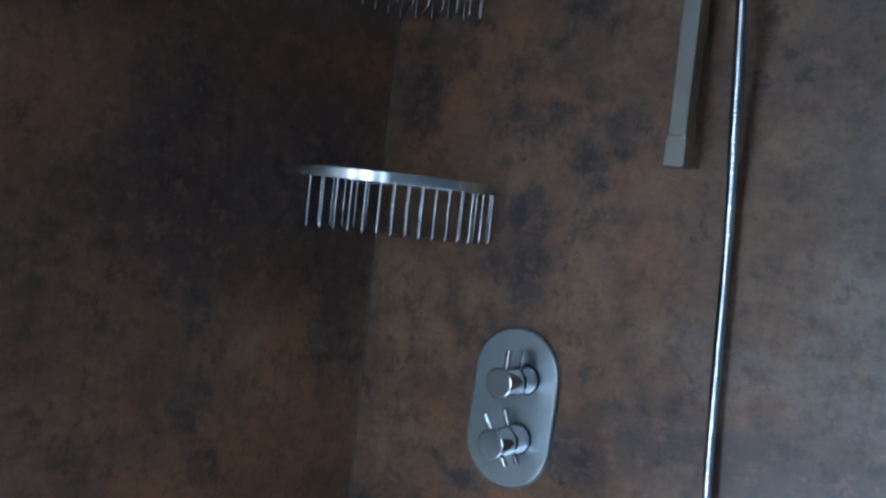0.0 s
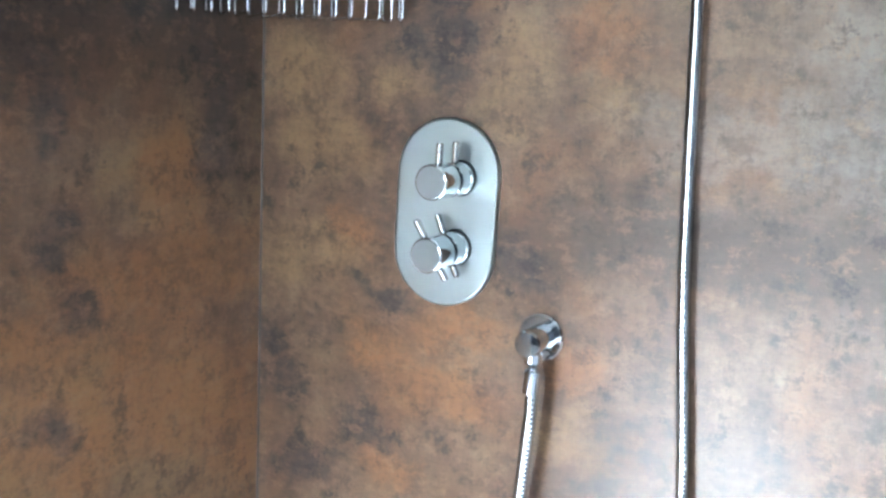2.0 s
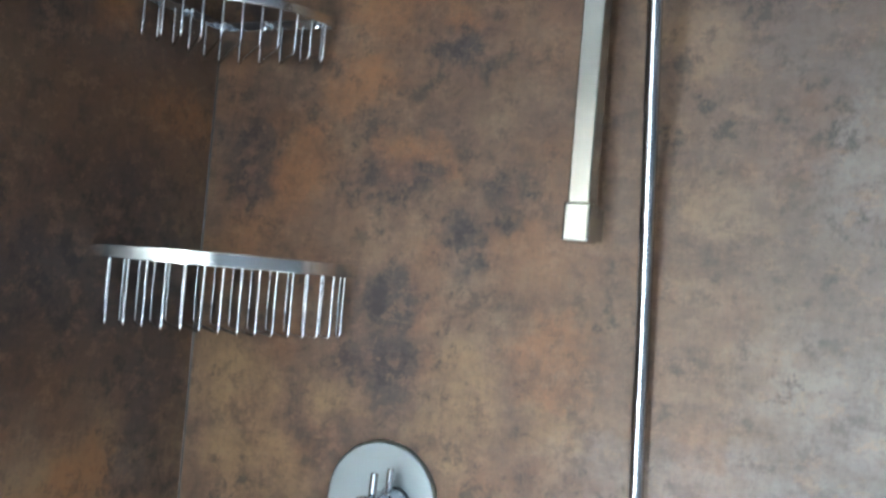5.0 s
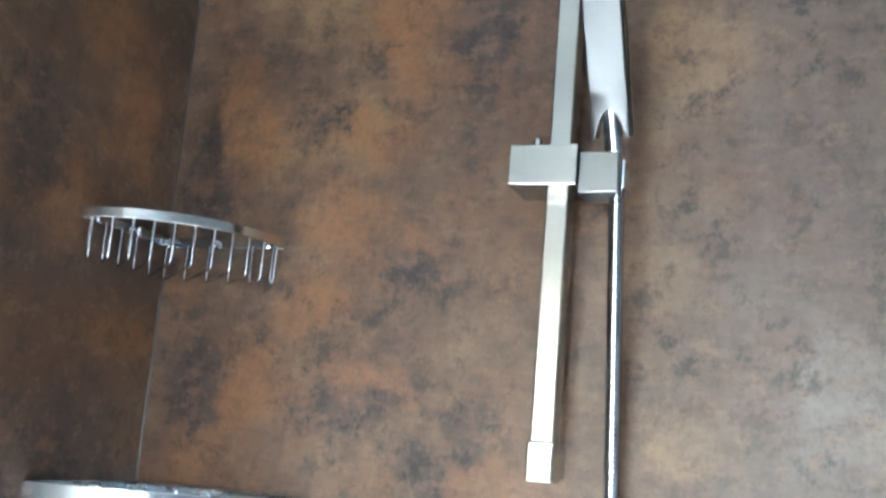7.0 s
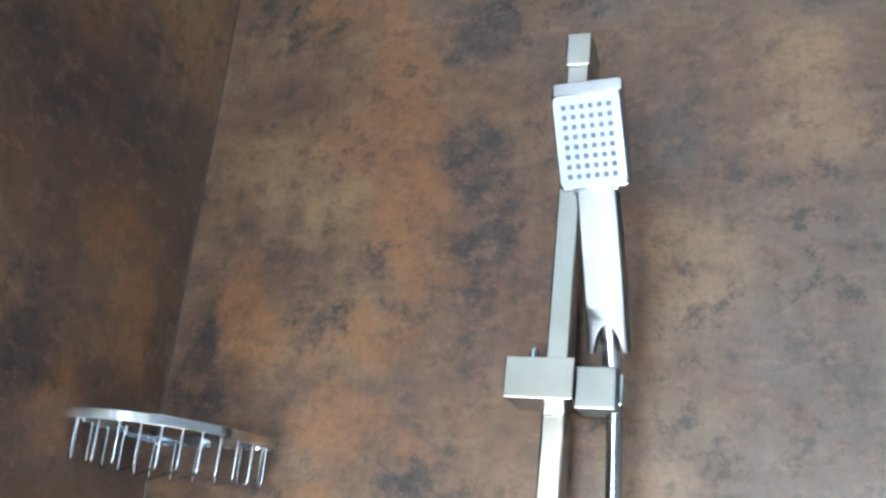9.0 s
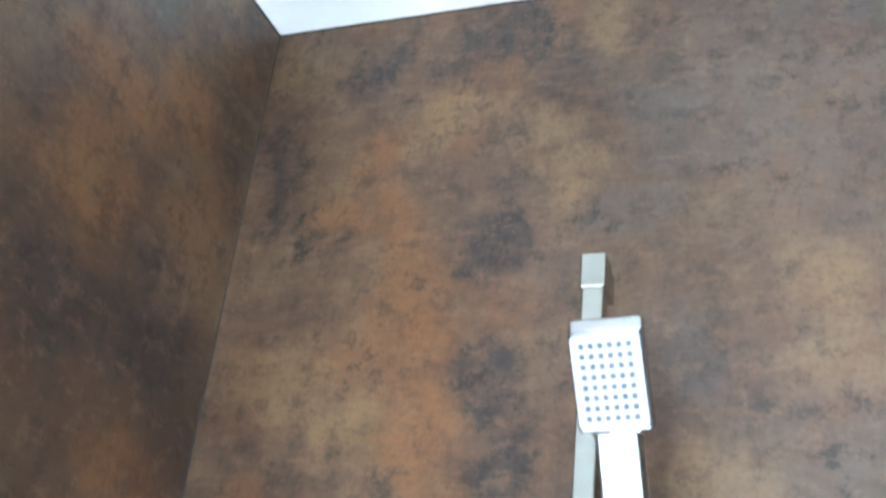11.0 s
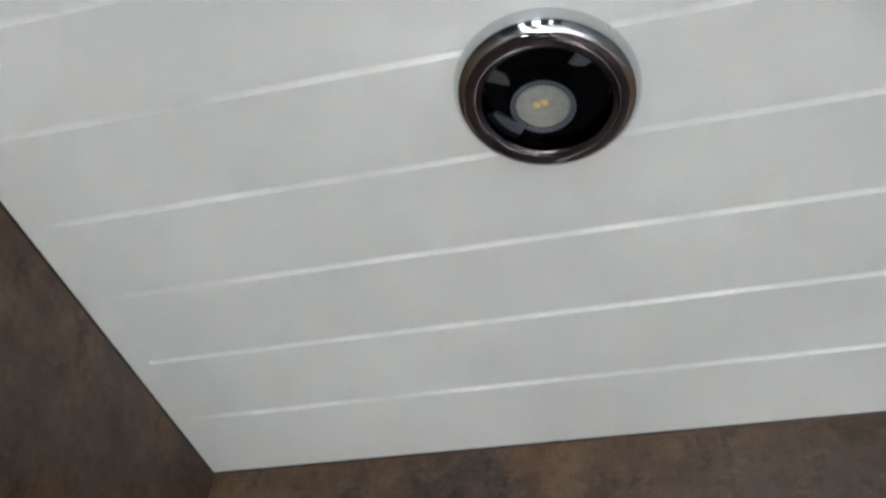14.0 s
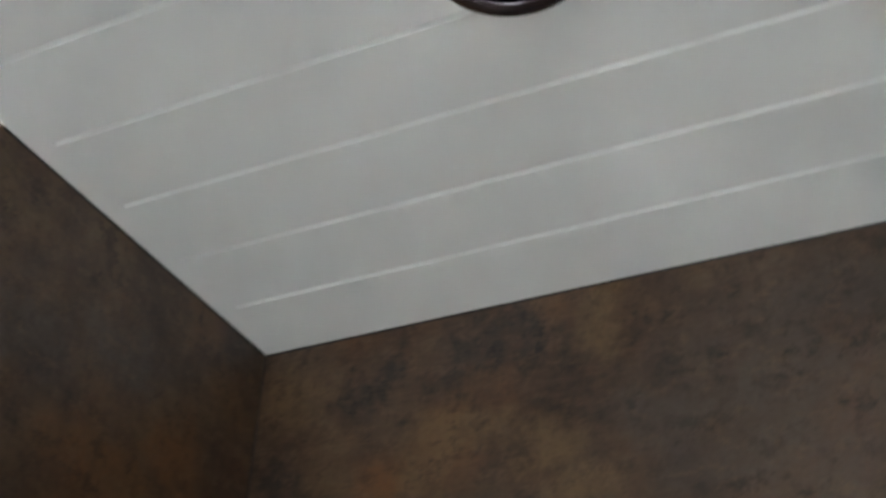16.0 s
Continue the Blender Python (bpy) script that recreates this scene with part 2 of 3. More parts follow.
# first three are broad, darkening the wall around z 1.0 to 1.3
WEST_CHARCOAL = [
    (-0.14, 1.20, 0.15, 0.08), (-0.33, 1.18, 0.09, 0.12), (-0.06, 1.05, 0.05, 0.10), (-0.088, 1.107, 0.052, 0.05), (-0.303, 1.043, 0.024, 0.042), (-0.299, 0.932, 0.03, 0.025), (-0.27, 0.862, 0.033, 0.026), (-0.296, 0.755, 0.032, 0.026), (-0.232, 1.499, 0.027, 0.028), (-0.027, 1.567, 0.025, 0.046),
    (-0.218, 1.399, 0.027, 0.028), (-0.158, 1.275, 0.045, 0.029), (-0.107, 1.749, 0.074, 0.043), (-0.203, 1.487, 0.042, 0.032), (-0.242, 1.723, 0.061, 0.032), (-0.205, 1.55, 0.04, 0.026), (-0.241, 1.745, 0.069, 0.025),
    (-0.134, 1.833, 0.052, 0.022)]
M_NORTH = rust_panel("rust_laminate_north", (0.0, 0.0, 0.0), {"tan": NORTH_TAN, "rust": NORTH_RUST, "slate": NORTH_SLATE_SHEEN, "umber": NORTH_UMBER_SHADE, "pale": NORTH_PALE_SHEEN, "charcoal": NORTH_CHARCOAL}, 0)
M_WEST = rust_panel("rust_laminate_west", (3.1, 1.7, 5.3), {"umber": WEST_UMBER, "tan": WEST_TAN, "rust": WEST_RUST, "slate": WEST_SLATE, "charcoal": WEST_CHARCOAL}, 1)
M_CHROME = plain("chrome", (0.66, 0.68, 0.70), 0.05, 1.0, 0.04, 40)
M_SATIN = brushed("satin_steel", (0.47, 0.46, 0.415), 0.24)
M_SOFT = brushed("soft_chrome", (0.138, 0.136, 0.131), 0.30)
M_HEAD = plain("head_chrome", (0.58, 0.58, 0.59), 0.22, 1.0, 0.04, 30)
M_BAND = plain("band_chrome", (0.84, 0.84, 0.82), 0.16, 1.0, 0.04, 40)
M_PLATE = plain("brushed_plate", (0.385, 0.43, 0.435), 0.33, 1.0, 0.03, 8)
M_CAP = plain("brushed_cap", (0.32, 0.34, 0.345), 0.30, 1.0, 0.03, 8)
M_HOLDER = plain("dark_satin_steel", (0.25, 0.255, 0.25), 0.34, 1.0, 0.04, 10)
M_WIRE = plain("wire_chrome", (0.68, 0.70, 0.72), 0.20, 1.0, 0.04, 40)
M_HOSE = plain("hose_chrome", (0.59, 0.60, 0.62), 0.16, 1.0, 0.06, 60)
M_WHITE_PLASTIC = plain("white_plastic", (0.335, 0.355, 0.385), 0.35)
M_GREY_RUBBER = plain("grey_rubber", (0.10, 0.115, 0.145), 0.6)
M_CEILING = plain("white_pvc", (0.80, 0.81, 0.80), 0.30, 0.0, 0.015, 3)
M_PAINT = plain("grey_wall_paint", (0.15, 0.16, 0.18), 0.7, 0.0, 0.06, 5, 0.0004)
M_TRAY = plain("white_tray", (0.80, 0.80, 0.80), 0.25, 0.0, 0.04, 6)
M_TILE = plain("dark_floor_tile", (0.13, 0.125, 0.12), 0.44, 0.0, 0.15, 9)
M_STRUT = plain("grey_plastic", (0.07, 0.08, 0.10), 0.4)
M_OPENING_SHADE = plain("opening_shade", (0.003, 0.003, 0.004), 0.9)
M_OPENING_SHADE.node_tree.nodes["Principled BSDF"].inputs["Specular IOR Level"].default_value = 0.05
M_BLACK = plain("black_plastic", (0.006, 0.006, 0.007), 0.55)
M_SEAL = plain("sealant", (0.026, 0.022, 0.020), 0.30)
M_LENS = plain("lamp_lens", (0.42, 0.415, 0.39), 0.14, 0.0, 0.45, 160, 0.0008)
M_LED = plain("led_chip", (0.70, 0.50, 0.20), 0.5)
M_DARK_REFLECTION = plain("dark_reflection", (0.13, 0.115, 0.13), 0.06, 1.0, 0.1, 40)
M_GLASS = bpy.data.materials.new("window_glass")
M_GLASS.use_nodes = True
M_GLASS.node_tree.nodes["Principled BSDF"].inputs["Transmission Weight"].default_value = 1.0
M_GLASS.node_tree.nodes["Principled BSDF"].inputs["Roughness"].default_value = 0.3


# ---- mesh helpers ----
def finish(name, bm, material, smooth=25):
    me = bpy.data.meshes.new(name)
    bmesh.ops.recalc_face_normals(bm, faces=bm.faces)
    if smooth:
        for f in bm.faces:
            f.smooth = True
        for e in bm.edges:
            if len(e.link_faces) == 2:
                turn = e.calc_face_angle(0)
                a, b = sorted(f.calc_area() for f in e.link_faces)
                # large flat faces stay flat up to their rounded edge
                if turn > radians(smooth) or (turn > radians(9) and b > 9 * a and smooth < 60):
                    e.smooth = False
    bm.to_mesh(me)
    bm.free()
    me.materials.append(material)
    return me


def part(name, bm, material, parent, label="", smooth=25):
    """Links a bmesh (or a mesh that is shared) as one mesh object under a thing or under a part."""
    me = bm if isinstance(bm, bpy.types.Mesh) else finish(name, bm, material, smooth)
    ob = new(name, me)
    ob.parent = parent
    return tagged(ob, label)


def thing(name, label, category, at=(0, 0, 0), group="", kind=""):
    ob = new(name)
    ob.location = at
    ob.empty_display_size = 0.02
    return tagged(ob, label, category, group, kind)


def solid(name, bm, material, label="", category="", kind="structure", smooth=25):
    return tagged(new(name, finish(name, bm, material, smooth)), label, category, "", kind)


def box(x0, x1, y0, y1, z0, z1, bevel=0.0, segments=2, bm=None):
    bm = bm or bmesh.new()
    made = bmesh.ops.create_cube(bm, size=1.0, matrix=Matrix.Translation(((x0 + x1) / 2, (y0 + y1) / 2, (z0 + z1) / 2))
                                 @ Matrix.Diagonal((x1 - x0, y1 - y0, z1 - z0, 1)))
    if bevel:
        edges = list({e for v in made["verts"] for e in v.link_edges})
        bmesh.ops.bevel(bm, geom=edges, offset=bevel, segments=segments, affect="EDGES", profile=0.5)
    return bm


def lathe(profile, steps=40, m=Matrix(), bm=None):
    """Turns (radius, height) pairs round z, then places the body by m. Radius 0 closes an end."""
    bm = bm or bmesh.new()
    rings = []
    for r, h in profile:
        if r < 1e-6:
            rings.append([bm.verts.new(m @ Vector((0, 0, h)))])
        else:
            rings.append([bm.verts.new(m @ Vector((r * math.cos(2 * math.pi * k / steps), r * math.sin(2 * math.pi * k / steps), h))) for k in range(steps)])
    for a, b in zip(rings, rings[1:]):
        for k in range(steps):
            j = (k + 1) % steps
            corners = [a[k % len(a)], a[j % len(a)], b[j % len(b)], b[k % len(b)]]
            corners = list(dict.fromkeys(corners))
            if len(corners) > 2:
                bm.faces.new(corners)
    return bm


def rod(a, b, r, steps=12, round_end=True, bm=None):
    """A straight rod from a to b with slightly rounded ends."""
    a, b = Vector(a), Vector(b)
    long = (b - a).length
    e = min(r * 0.5, long * 0.2) if round_end else 0
    m = Matrix.Translation(a) @ (b - a).to_track_quat("Z", "Y").to_matrix().to_4x4()
    profile = [(0, 0), (r - e, 0), (r, e), (r, long - e), (r - e, long), (0, long)] if e else [(0, 0), (r, 0), (r, long), (0, long)]
    return lathe(profile, steps, m, bm)


def glide(points, per=12):
    """A smooth line through the points (Catmull-Rom)."""
    pts = [Vector(p) for p in points]
    pts = [2 * pts[0] - pts[1]] + pts + [2 * pts[-1] - pts[-2]]
    line = []
    for p0, p1, p2, p3 in zip(pts, pts[1:], pts[2:], pts[3:]):
        for k in range(per):
            t = k / per
            line.append(0.5 * ((2 * p1) + (p2 - p0) * t + (2 * p0 - 5 * p1 + 4 * p2 - p3) * t * t + (3 * p1 - p0 - 3 * p2 + p3) * t ** 3))
    return line + [pts[-2]]


def even(line, step):
    """The same line, with points at even steps."""
    out, left = [line[0]], step
    for a, b in zip(line, line[1:]):
        d = (b - a).length
        while d >= left:
            a = a + (b - a) * (left / d)
            out.append(a.copy())
            d, left = (b - a).length, step
        left -= d
    return out


def sweep(line, section, bm=None, closed=False):
    """Draws a section along a line. section(k): pairs (across, up), up being near world z or near y for upright lines."""
    bm = bm or bmesh.new()
    rings = []
    hint = Vector((0, 0, 1))
    if abs((line[1] - line[0]).normalized().z) > 0.8:
        hint = Vector((0, 1, 0))
    for k, p in enumerate(line):
        way = (line[min(k + 1, len(line) - 1)] - line[max(k - 1, 0)]).normalized()
        side = way.cross(hint).normalized()
        up = side.cross(way).normalized()
        hint = up
        rings.append([bm.verts.new(p + side * u + up * v) for u, v in section(k)])
    for a, b in zip(rings, rings[1:]):
        for k in range(len(a)):
            j = (k + 1) % len(a)
            bm.faces.new((a[k], a[j], b[j], b[k]))
    bm.faces.new(rings[0])
    bm.faces.new(rings[-1][::-1])
    return bm


def circle(r, steps=10):
    return [(r * math.cos(2 * math.pi * k / steps), r * math.sin(2 * math.pi * k / steps)) for k in range(steps)]


def extrude(outline, depth, m=Matrix(), bevel=0.0, bm=None):
    """A flat outline in x, y, given depth along -z .. 0, its front edge rounded, placed by m."""
    bm = bm or bmesh.new()
    top = [bm.verts.new(Vector((x, y, 0))) for x, y in outline]
    low = [bm.verts.new(Vector((x, y, -depth))) for x, y in outline]
    face = bm.faces.new(top)
    bm.faces.new(low[::-1])
    n = len(outline)
    for k in range(n):
        bm.faces.new((top[k], low[k], low[(k + 1) % n], top[(k + 1) % n]))
    if bevel:
        bmesh.ops.bevel(bm, geom=list(face.edges), offset=bevel, segments=2, affect="EDGES", profile=0.5)
    bmesh.ops.transform(bm, matrix=m, verts=bm.verts)
    return bm


# ---- the room ----
T = 0.12
bm = box(ROOM_W, ROOM_X + T, 0.012, T, 0, H + 0.1)
wall_north = solid("wall_north", bm, M_PAINT, "shower wall clad in bronze rust laminate", "wall")
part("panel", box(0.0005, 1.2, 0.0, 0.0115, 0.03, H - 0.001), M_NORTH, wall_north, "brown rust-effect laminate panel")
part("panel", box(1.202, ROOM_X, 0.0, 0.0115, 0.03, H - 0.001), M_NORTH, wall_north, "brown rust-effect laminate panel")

bm = box(-T, -0.012, STALL, 0.0115, 0, H)
wall_west = solid("wall_west", bm, M_PAINT, "shower side wall clad in bronze rust laminate", "wall")
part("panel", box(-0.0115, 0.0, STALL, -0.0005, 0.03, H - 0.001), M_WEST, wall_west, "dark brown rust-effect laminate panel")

solid("wall_east", box(ROOM_X, ROOM_X + T, ROOM_Y - T, 0.0115, 0, H + 0.1), M_PAINT, "plain dark grey painted wall", "wall")
solid("wall_west_2", box(ROOM_W - T, ROOM_W, ROOM_Y - T, T, 0, H + 0.1), M_PAINT, "plain dark grey painted wall", "wall")

bm = box(ROOM_W, ROOM_X, ROOM_Y - T, ROOM_Y, 0, Z0)
box(ROOM_W, ROOM_X, ROOM_Y - T, ROOM_Y, Z1, H + 0.1, bm=bm)
for x0, x1 in ((ROOM_W, WINDOWS[0][0]), (WINDOWS[0][1], WINDOWS[1][0]), (WINDOWS[1][1], WINDOWS[2][0]), (WINDOWS[2][1], ROOM_X)):
    box(x0, x1, ROOM_Y - T, ROOM_Y, Z0, Z1, bm=bm)
solid("wall_south", bm, M_PAINT, "plain dark grey painted wall with three windows", "wall")

# all out of view; the third is made up to brighten the side wall
for k, (a, b) in enumerate(WINDOWS):
    window = thing("window_%d" % (k + 1), "unseen tall white framed window with frosted glass", "window", kind="structure")
    for x0, x1, z0, z1 in ((a, b, Z0, Z0 + 0.05), (a, b, Z1 - 0.05, Z1), (a, a + 0.05, Z0 + 0.05, Z1 - 0.05), (b - 0.05, b, Z0 + 0.05, Z1 - 0.05)):
        part("window_frame", box(x0, x1, ROOM_Y - 0.10, ROOM_Y - 0.045, z0, z1, 0.004), M_WHITE_PLASTIC, window)
    pane = part("pane", box(a + 0.05, b - 0.05, ROOM_Y - 0.075, ROOM_Y - 0.07, Z0 + 0.05, Z1 - 0.05), M_GLASS, window, "frosted glass pane")
    pane.visible_shadow = False
    part("window_sill", box(a - 0.03, b + 0.03, ROOM_Y + 0.002, ROOM_Y + 0.08, Z0 - 0.03, Z0 - 0.004, 0.006), M_WHITE_PLASTIC, window)

solid("floor", box(ROOM_W, ROOM_X, ROOM_Y, 0.0115, -0.1, 0.0), M_TILE, "dark grey tiled bathroom floor", "floor")
bm = box(0.002, 1.18, STALL, -0.002, 0.001, 0.04, 0.01)
tray = tagged(new("shower_tray", finish("shower_tray", bm, M_TRAY)), "white shower tray set in the corner on the floor", "shower tray")

# ceiling of white boards with narrow grooves, running along x
bm = bmesh.new()
SEAMS = [-0.107 - 0.0998 * k for k in range(33)]
G, D, START = 0.0030, 0.0044, 0.025
line = [(0.0115, H)] + [q for s in SEAMS for q in ((s + G, H), (s - G * 0.8, H + D), (s - G, H))] + [(ROOM_Y - 0.02, H)]
for (y0, z0), (y1, z1) in zip(line, line[1:]):
    bm.faces.new([bm.verts.new(c) for c in ((START if y0 > STALL else ROOM_W, y0, z0), (ROOM_X + 0.02, y0, z0), (ROOM_X + 0.02, y1, z1), (START if y0 > STALL else ROOM_W, y1, z1))])
bmesh.ops.remove_doubles(bm, verts=bm.verts, dist=1e-5)
box(ROOM_W, ROOM_X + 0.02, ROOM_Y - 0.02, 0.0115, H + D + 0.001, H + 0.06, bm=bm)
box(-0.011, START, STALL, 0.0115, H, H + D, bm=bm)
ceiling = solid("ceiling", bm, M_CEILING, smooth=0, label="white plastic ceiling boards with narrow grooves", category="ceiling")

# silicone in the corners
bead = [Vector((0.0, 0.0, 0.04)), Vector((0.0, 0.0, H - 0.001))]
bm = sweep(bead, lambda k: circle(0.0013, 8))
solid("trim", bm, M_SEAL, "thin dark sealant bead in the wall corner", "trim")
bm = sweep([Vector((0.0, 0.0, H)), Vector((ROOM_X, 0.0, H))], lambda k: circle(0.0018, 8))
solid("trim", bm, M_SEAL, "thin dark sealant line under the ceiling", "trim")
bm = sweep([Vector((0.0, 0.0, H)), Vector((0.0, STALL, H))], lambda k: circle(0.0018, 8))
solid("trim", bm, M_SEAL, "thin dark sealant line under the ceiling", "trim")


# ---- corner baskets ----
def corner_basket(label, z_top, reach_x, reach_y, deep, count, band):
    """A quarter-round wire basket: a flat front band, two wall rails, wires bent down and under towards the corner."""
    top = thing("corner_basket", label, "shower basket", (0, 0, z_top - band))

    def arc(a, shrink=0.0):
        k = 2.0 / 2.15
        return Vector(((reach_x - shrink) * math.sin(a) ** k, -(reach_y - shrink) * math.cos(a) ** k, 0))

    line = even([arc(radians(max(0.6, min(89.4, d)))) for d in [x * 0.5 for x in range(0, 181)]], 0.004)
    line = [Vector((max(p.x, 0.002), min(p.y, -0.002), 0)) for p in line]
    h, w = band, 0.0016
    flat = [(-w, 0.0006), (-w + 0.0006, 0), (w - 0.0006, 0), (w, 0.0006), (w, h - 0.0006), (w - 0.0006, h), (-w + 0.0006, h), (-w, h - 0.0006)]
    part("front_band", sweep(line, lambda k: flat), M_BAND, top)
    part("wall_rail", sweep([Vector((0.003, -reach_y, 0)), Vector((0.003, -0.001, 0))], lambda k: [(u * 0.8, v) for u, v in flat]), M_CHROME, top)
    part("wall_rail", sweep([Vector((0.005, -0.003, 0)), Vector((reach_x, -0.003, 0))], lambda k: [(u * 0.8, v) for u, v in flat]), M_CHROME, top)
    r = 0.0014
    for i in range(count):
        a = radians(5 + 80 * i / (count - 1))
        f = arc(a, 0.004)
        # where a wire running at 45 degrees towards the corner meets a wall rail
        back = min(f.x - 0.006, -f.y - 0.006)
        b = f + Vector((-back, back, 0))
        e = 0.0045
        d = (b - f).normalized() if back > 0.002 else Vector((-0.7, 0.7, 0))
        lift = Vector((0, 0, -deep))
        pts = [f + Vector((0, 0, 0.002)), f + lift + Vector((0, 0, e)), f + lift + d * e, b + lift - d * e, b + lift + Vector((0, 0, e)), b + Vector((0, 0, 0.002))]
        if back < 0.012:
            pts = [pts[0], pts[1], (f + b) / 2 + lift, pts[4], pts[5]]
        wire = [pts[0]]
        for p, q in zip(pts, pts[1:]):
            wire += [p + (q - p) * t for t in (0.35, 0.65, 1.0)]
        part("wire", sweep(wire, lambda k: circle(r, 8)), M_WIRE, top, smooth=70)
    for x, y, turn in ((0.0065, -0.0065, 45), (0.004, -reach_y * 0.42, 90), (reach_x * 0.42, -0.004, 0), (0.004, -reach_y * 0.86, 90), (reach_x * 0.86, -0.004, 0)):
        m = pose(x, y, band * 0.4, 90, 0, turn)
        part("screw_cap", lathe([(0, 0.007), (0.0035, 0.0068), (0.0052, 0.005), (0.0056, 0.001), (0.0056, -0.002), (0, -0.002)], 16, m), M_CHROME, top)
    return top


corner_basket("chrome quarter-round shallow wire soap basket fixed in the corner", 1.455, 0.139, 0.143, 0.0355, 11, 0.0095)
corner_basket("chrome quarter-round deep wire basket fixed in the corner", 1.212, 0.187, 0.162, 0.059, 15, 0.0125)


# ---- shower valve ----
valve = thing("shower_valve", "twin thermostatic shower valve on a brushed oval plate", "shower valve", (0.2345, 0, 0.9545))
valve.rotation_euler = (0, radians(1.6), 0)
W, L = 0.0562, 0.0945
bm = bmesh.new()
rings = []
for inset, front in ((0.0, 0.0005), (0.0, 0.0056), (0.0005, 0.0068), (0.0012, 0.0076), (0.0022, 0.0080), (0.012, 0.0080), (0.030, 0.0080), (W - 0.004, 0.0080)):
    q = W - inset
    turn = [(math.pi * k / 40, 1) for k in range(41)] + [(math.pi + math.pi * k / 40, -1) for k in range(41)]
    rings.append([bm.verts.new((q * math.cos(w), -front, up * (L - W) + q * math.sin(w))) for w, up in turn])
for a, b in zip(rings, rings[1:]):
    for k in range(len(a)):
        j = (k + 1) % len(a)
        bm.faces.new((a[k], a[j], b[j], b[k]))
bm.faces.new(rings[-1])
bm.faces.new(rings[0][::-1])
part("plate", bm, M_PLATE, valve, "brushed steel oval plate", smooth=20)


def control(x, z, tilt_front, tilt_back, both):
    """One control: two stacked turned rings, each with its pin levers."""
    knob = part("knob", lathe([(0.0160, 0.0102), (0.0170, 0.0112), (0.0170, 0.0160), (0.0160, 0.0164), (0.0160, 0.0176), (0.0170, 0.0180),
                               (0.0170, 0.0345), (0.0162, 0.0357), (0.0130, 0.0360)], 48, pose(x, 0, z, 90, 0, 0)), M_CHROME, valve, smooth=12)
    part("front_ring", lathe([(0.0130, 0.0394), (0.0162, 0.0397), (0.0172, 0.0408), (0.0172, 0.0672), (0.0164, 0.0682), (0.0158, 0.0684), (0.0, 0.0682)], 48, pose(x, 0, z, 90, 0, 0)), M_CHROME, knob, smooth=12)
    part("base_ring", lathe([(0.0182, 0.0078), (0.0182, 0.0100), (0.0150, 0.0100)], 40, pose(x, 0, z, 90, 0, 0)), M_BLACK, knob, "black seal against the plate", smooth=12)
    # black ring added inside the groove to give it its dark shade
    part("gap_shade_ring", lathe([(0.0132, 0.0350), (0.0132, 0.0405)], 32, pose(x, 0, z, 90, 0, 0)), M_BLACK, knob, "black ring that paints the shade of the gap")
    part("cap", lathe([(0.0157, 0.0675), (0.0156, 0.0687), (0.0150, 0.0690), (0.0, 0.0690)], 48, pose(x, 0, z, 90, 0, 0)), M_CAP, knob, "brushed steel end cap", smooth=12)
    for tilt, y in ((tilt_front, -0.0545), (tilt_back, -0.022)):
        for flip in ((0, 180) if both else (0,)):
            a = radians(tilt + flip)
            d = Vector((-math.sin(a), 0, math.cos(a)))
            c = Vector((x, y, z))
            part("lever", rod(c + d * 0.016, c + d * (0.037 if not flip else 0.029), 0.0036, 16), M_CHROME, knob, smooth=40)


control(0.0150, 0.037, 0, 0, False)
control(0.0150, -0.033, 34, 24, True)

# ---- hose outlet ----
outlet = thing("hose_outlet", "round chrome wall outlet elbow feeding the hose", "shower outlet", (0.3445, 0, 0.8435))
part("backplate", lathe([(0.0235, 0.0), (0.0235, 0.004), (0.022, 0.0062), (0.0, 0.0066)], 40, pose(0, 0, 0, 90, 0, 0)), M_CHROME, outlet)
part("elbow", lathe([(0.0135, 0.006), (0.0132, 0.040), (0.0120, 0.0425), (0.0, 0.0435)], 32, pose(0.002, 0, 0.001, 90, 0, 0)), M_CHROME, outlet)
part("spigot", rod((0.005, -0.033, -0.006), (0.005, -0.033, -0.020), 0.0090, 20), M_CHROME, outlet)

# ---- slide rail ----
RX, RY0, RY1 = 0.4175, -0.047, -0.024
rail = thing("slide_rail", "satin steel square slide rail fixed to the shower wall", "shower rail", (RX, 0, 1.246))
part("bar", box(-0.0098, 0.0098, RY0, RY1, 0.006, 0.595, 0.0015), M_SATIN, rail)
for z0, z1 in ((0.0, 0.034), (0.566, 0.601)):
    bm = box(-0.0120, 0.0118, RY0 - 0.0025, RY1 + 0.004, z0, z1, 0.0022)
    box(-0.0105, 0.0105, RY1 + 0.002, -0.0005, z0 + 0.003, z1 - 0.003, 0.001, bm=bm)
    part("bracket", bm, M_SATIN, rail)
clamp = part("clamp", box(-0.0355, 0.0235, -0.080, -0.024, 0.243, 0.278, 0.0012), M_SATIN, rail)
part("clamp_screw", lathe([(0.0040, 0), (0.0040, 0.013), (0.0030, 0.0145), (0, 0.0145)], 14, pose(-0.0195, -0.050, 0.2775)), M_CHROME, clamp)
holder = bmesh.new()
box(0.0245, 0.0585, -0.080, -0.044, 0.236, 0.271, 0.0015, bm=holder)
part("holder", holder, M_HOLDER, rail, "satin steel handset holder block")
part("holder_cap", box(0.0588, 0.0625, -0.074, -0.050, 0.241, 0.266, 0.001), M_CHROME, rail)

# ---- hand shower ----
hand_shower = thing("shower_handset", "square chrome handset with white nozzle face resting in the holder", "shower head", (0.4615, -0.138, 1.650))
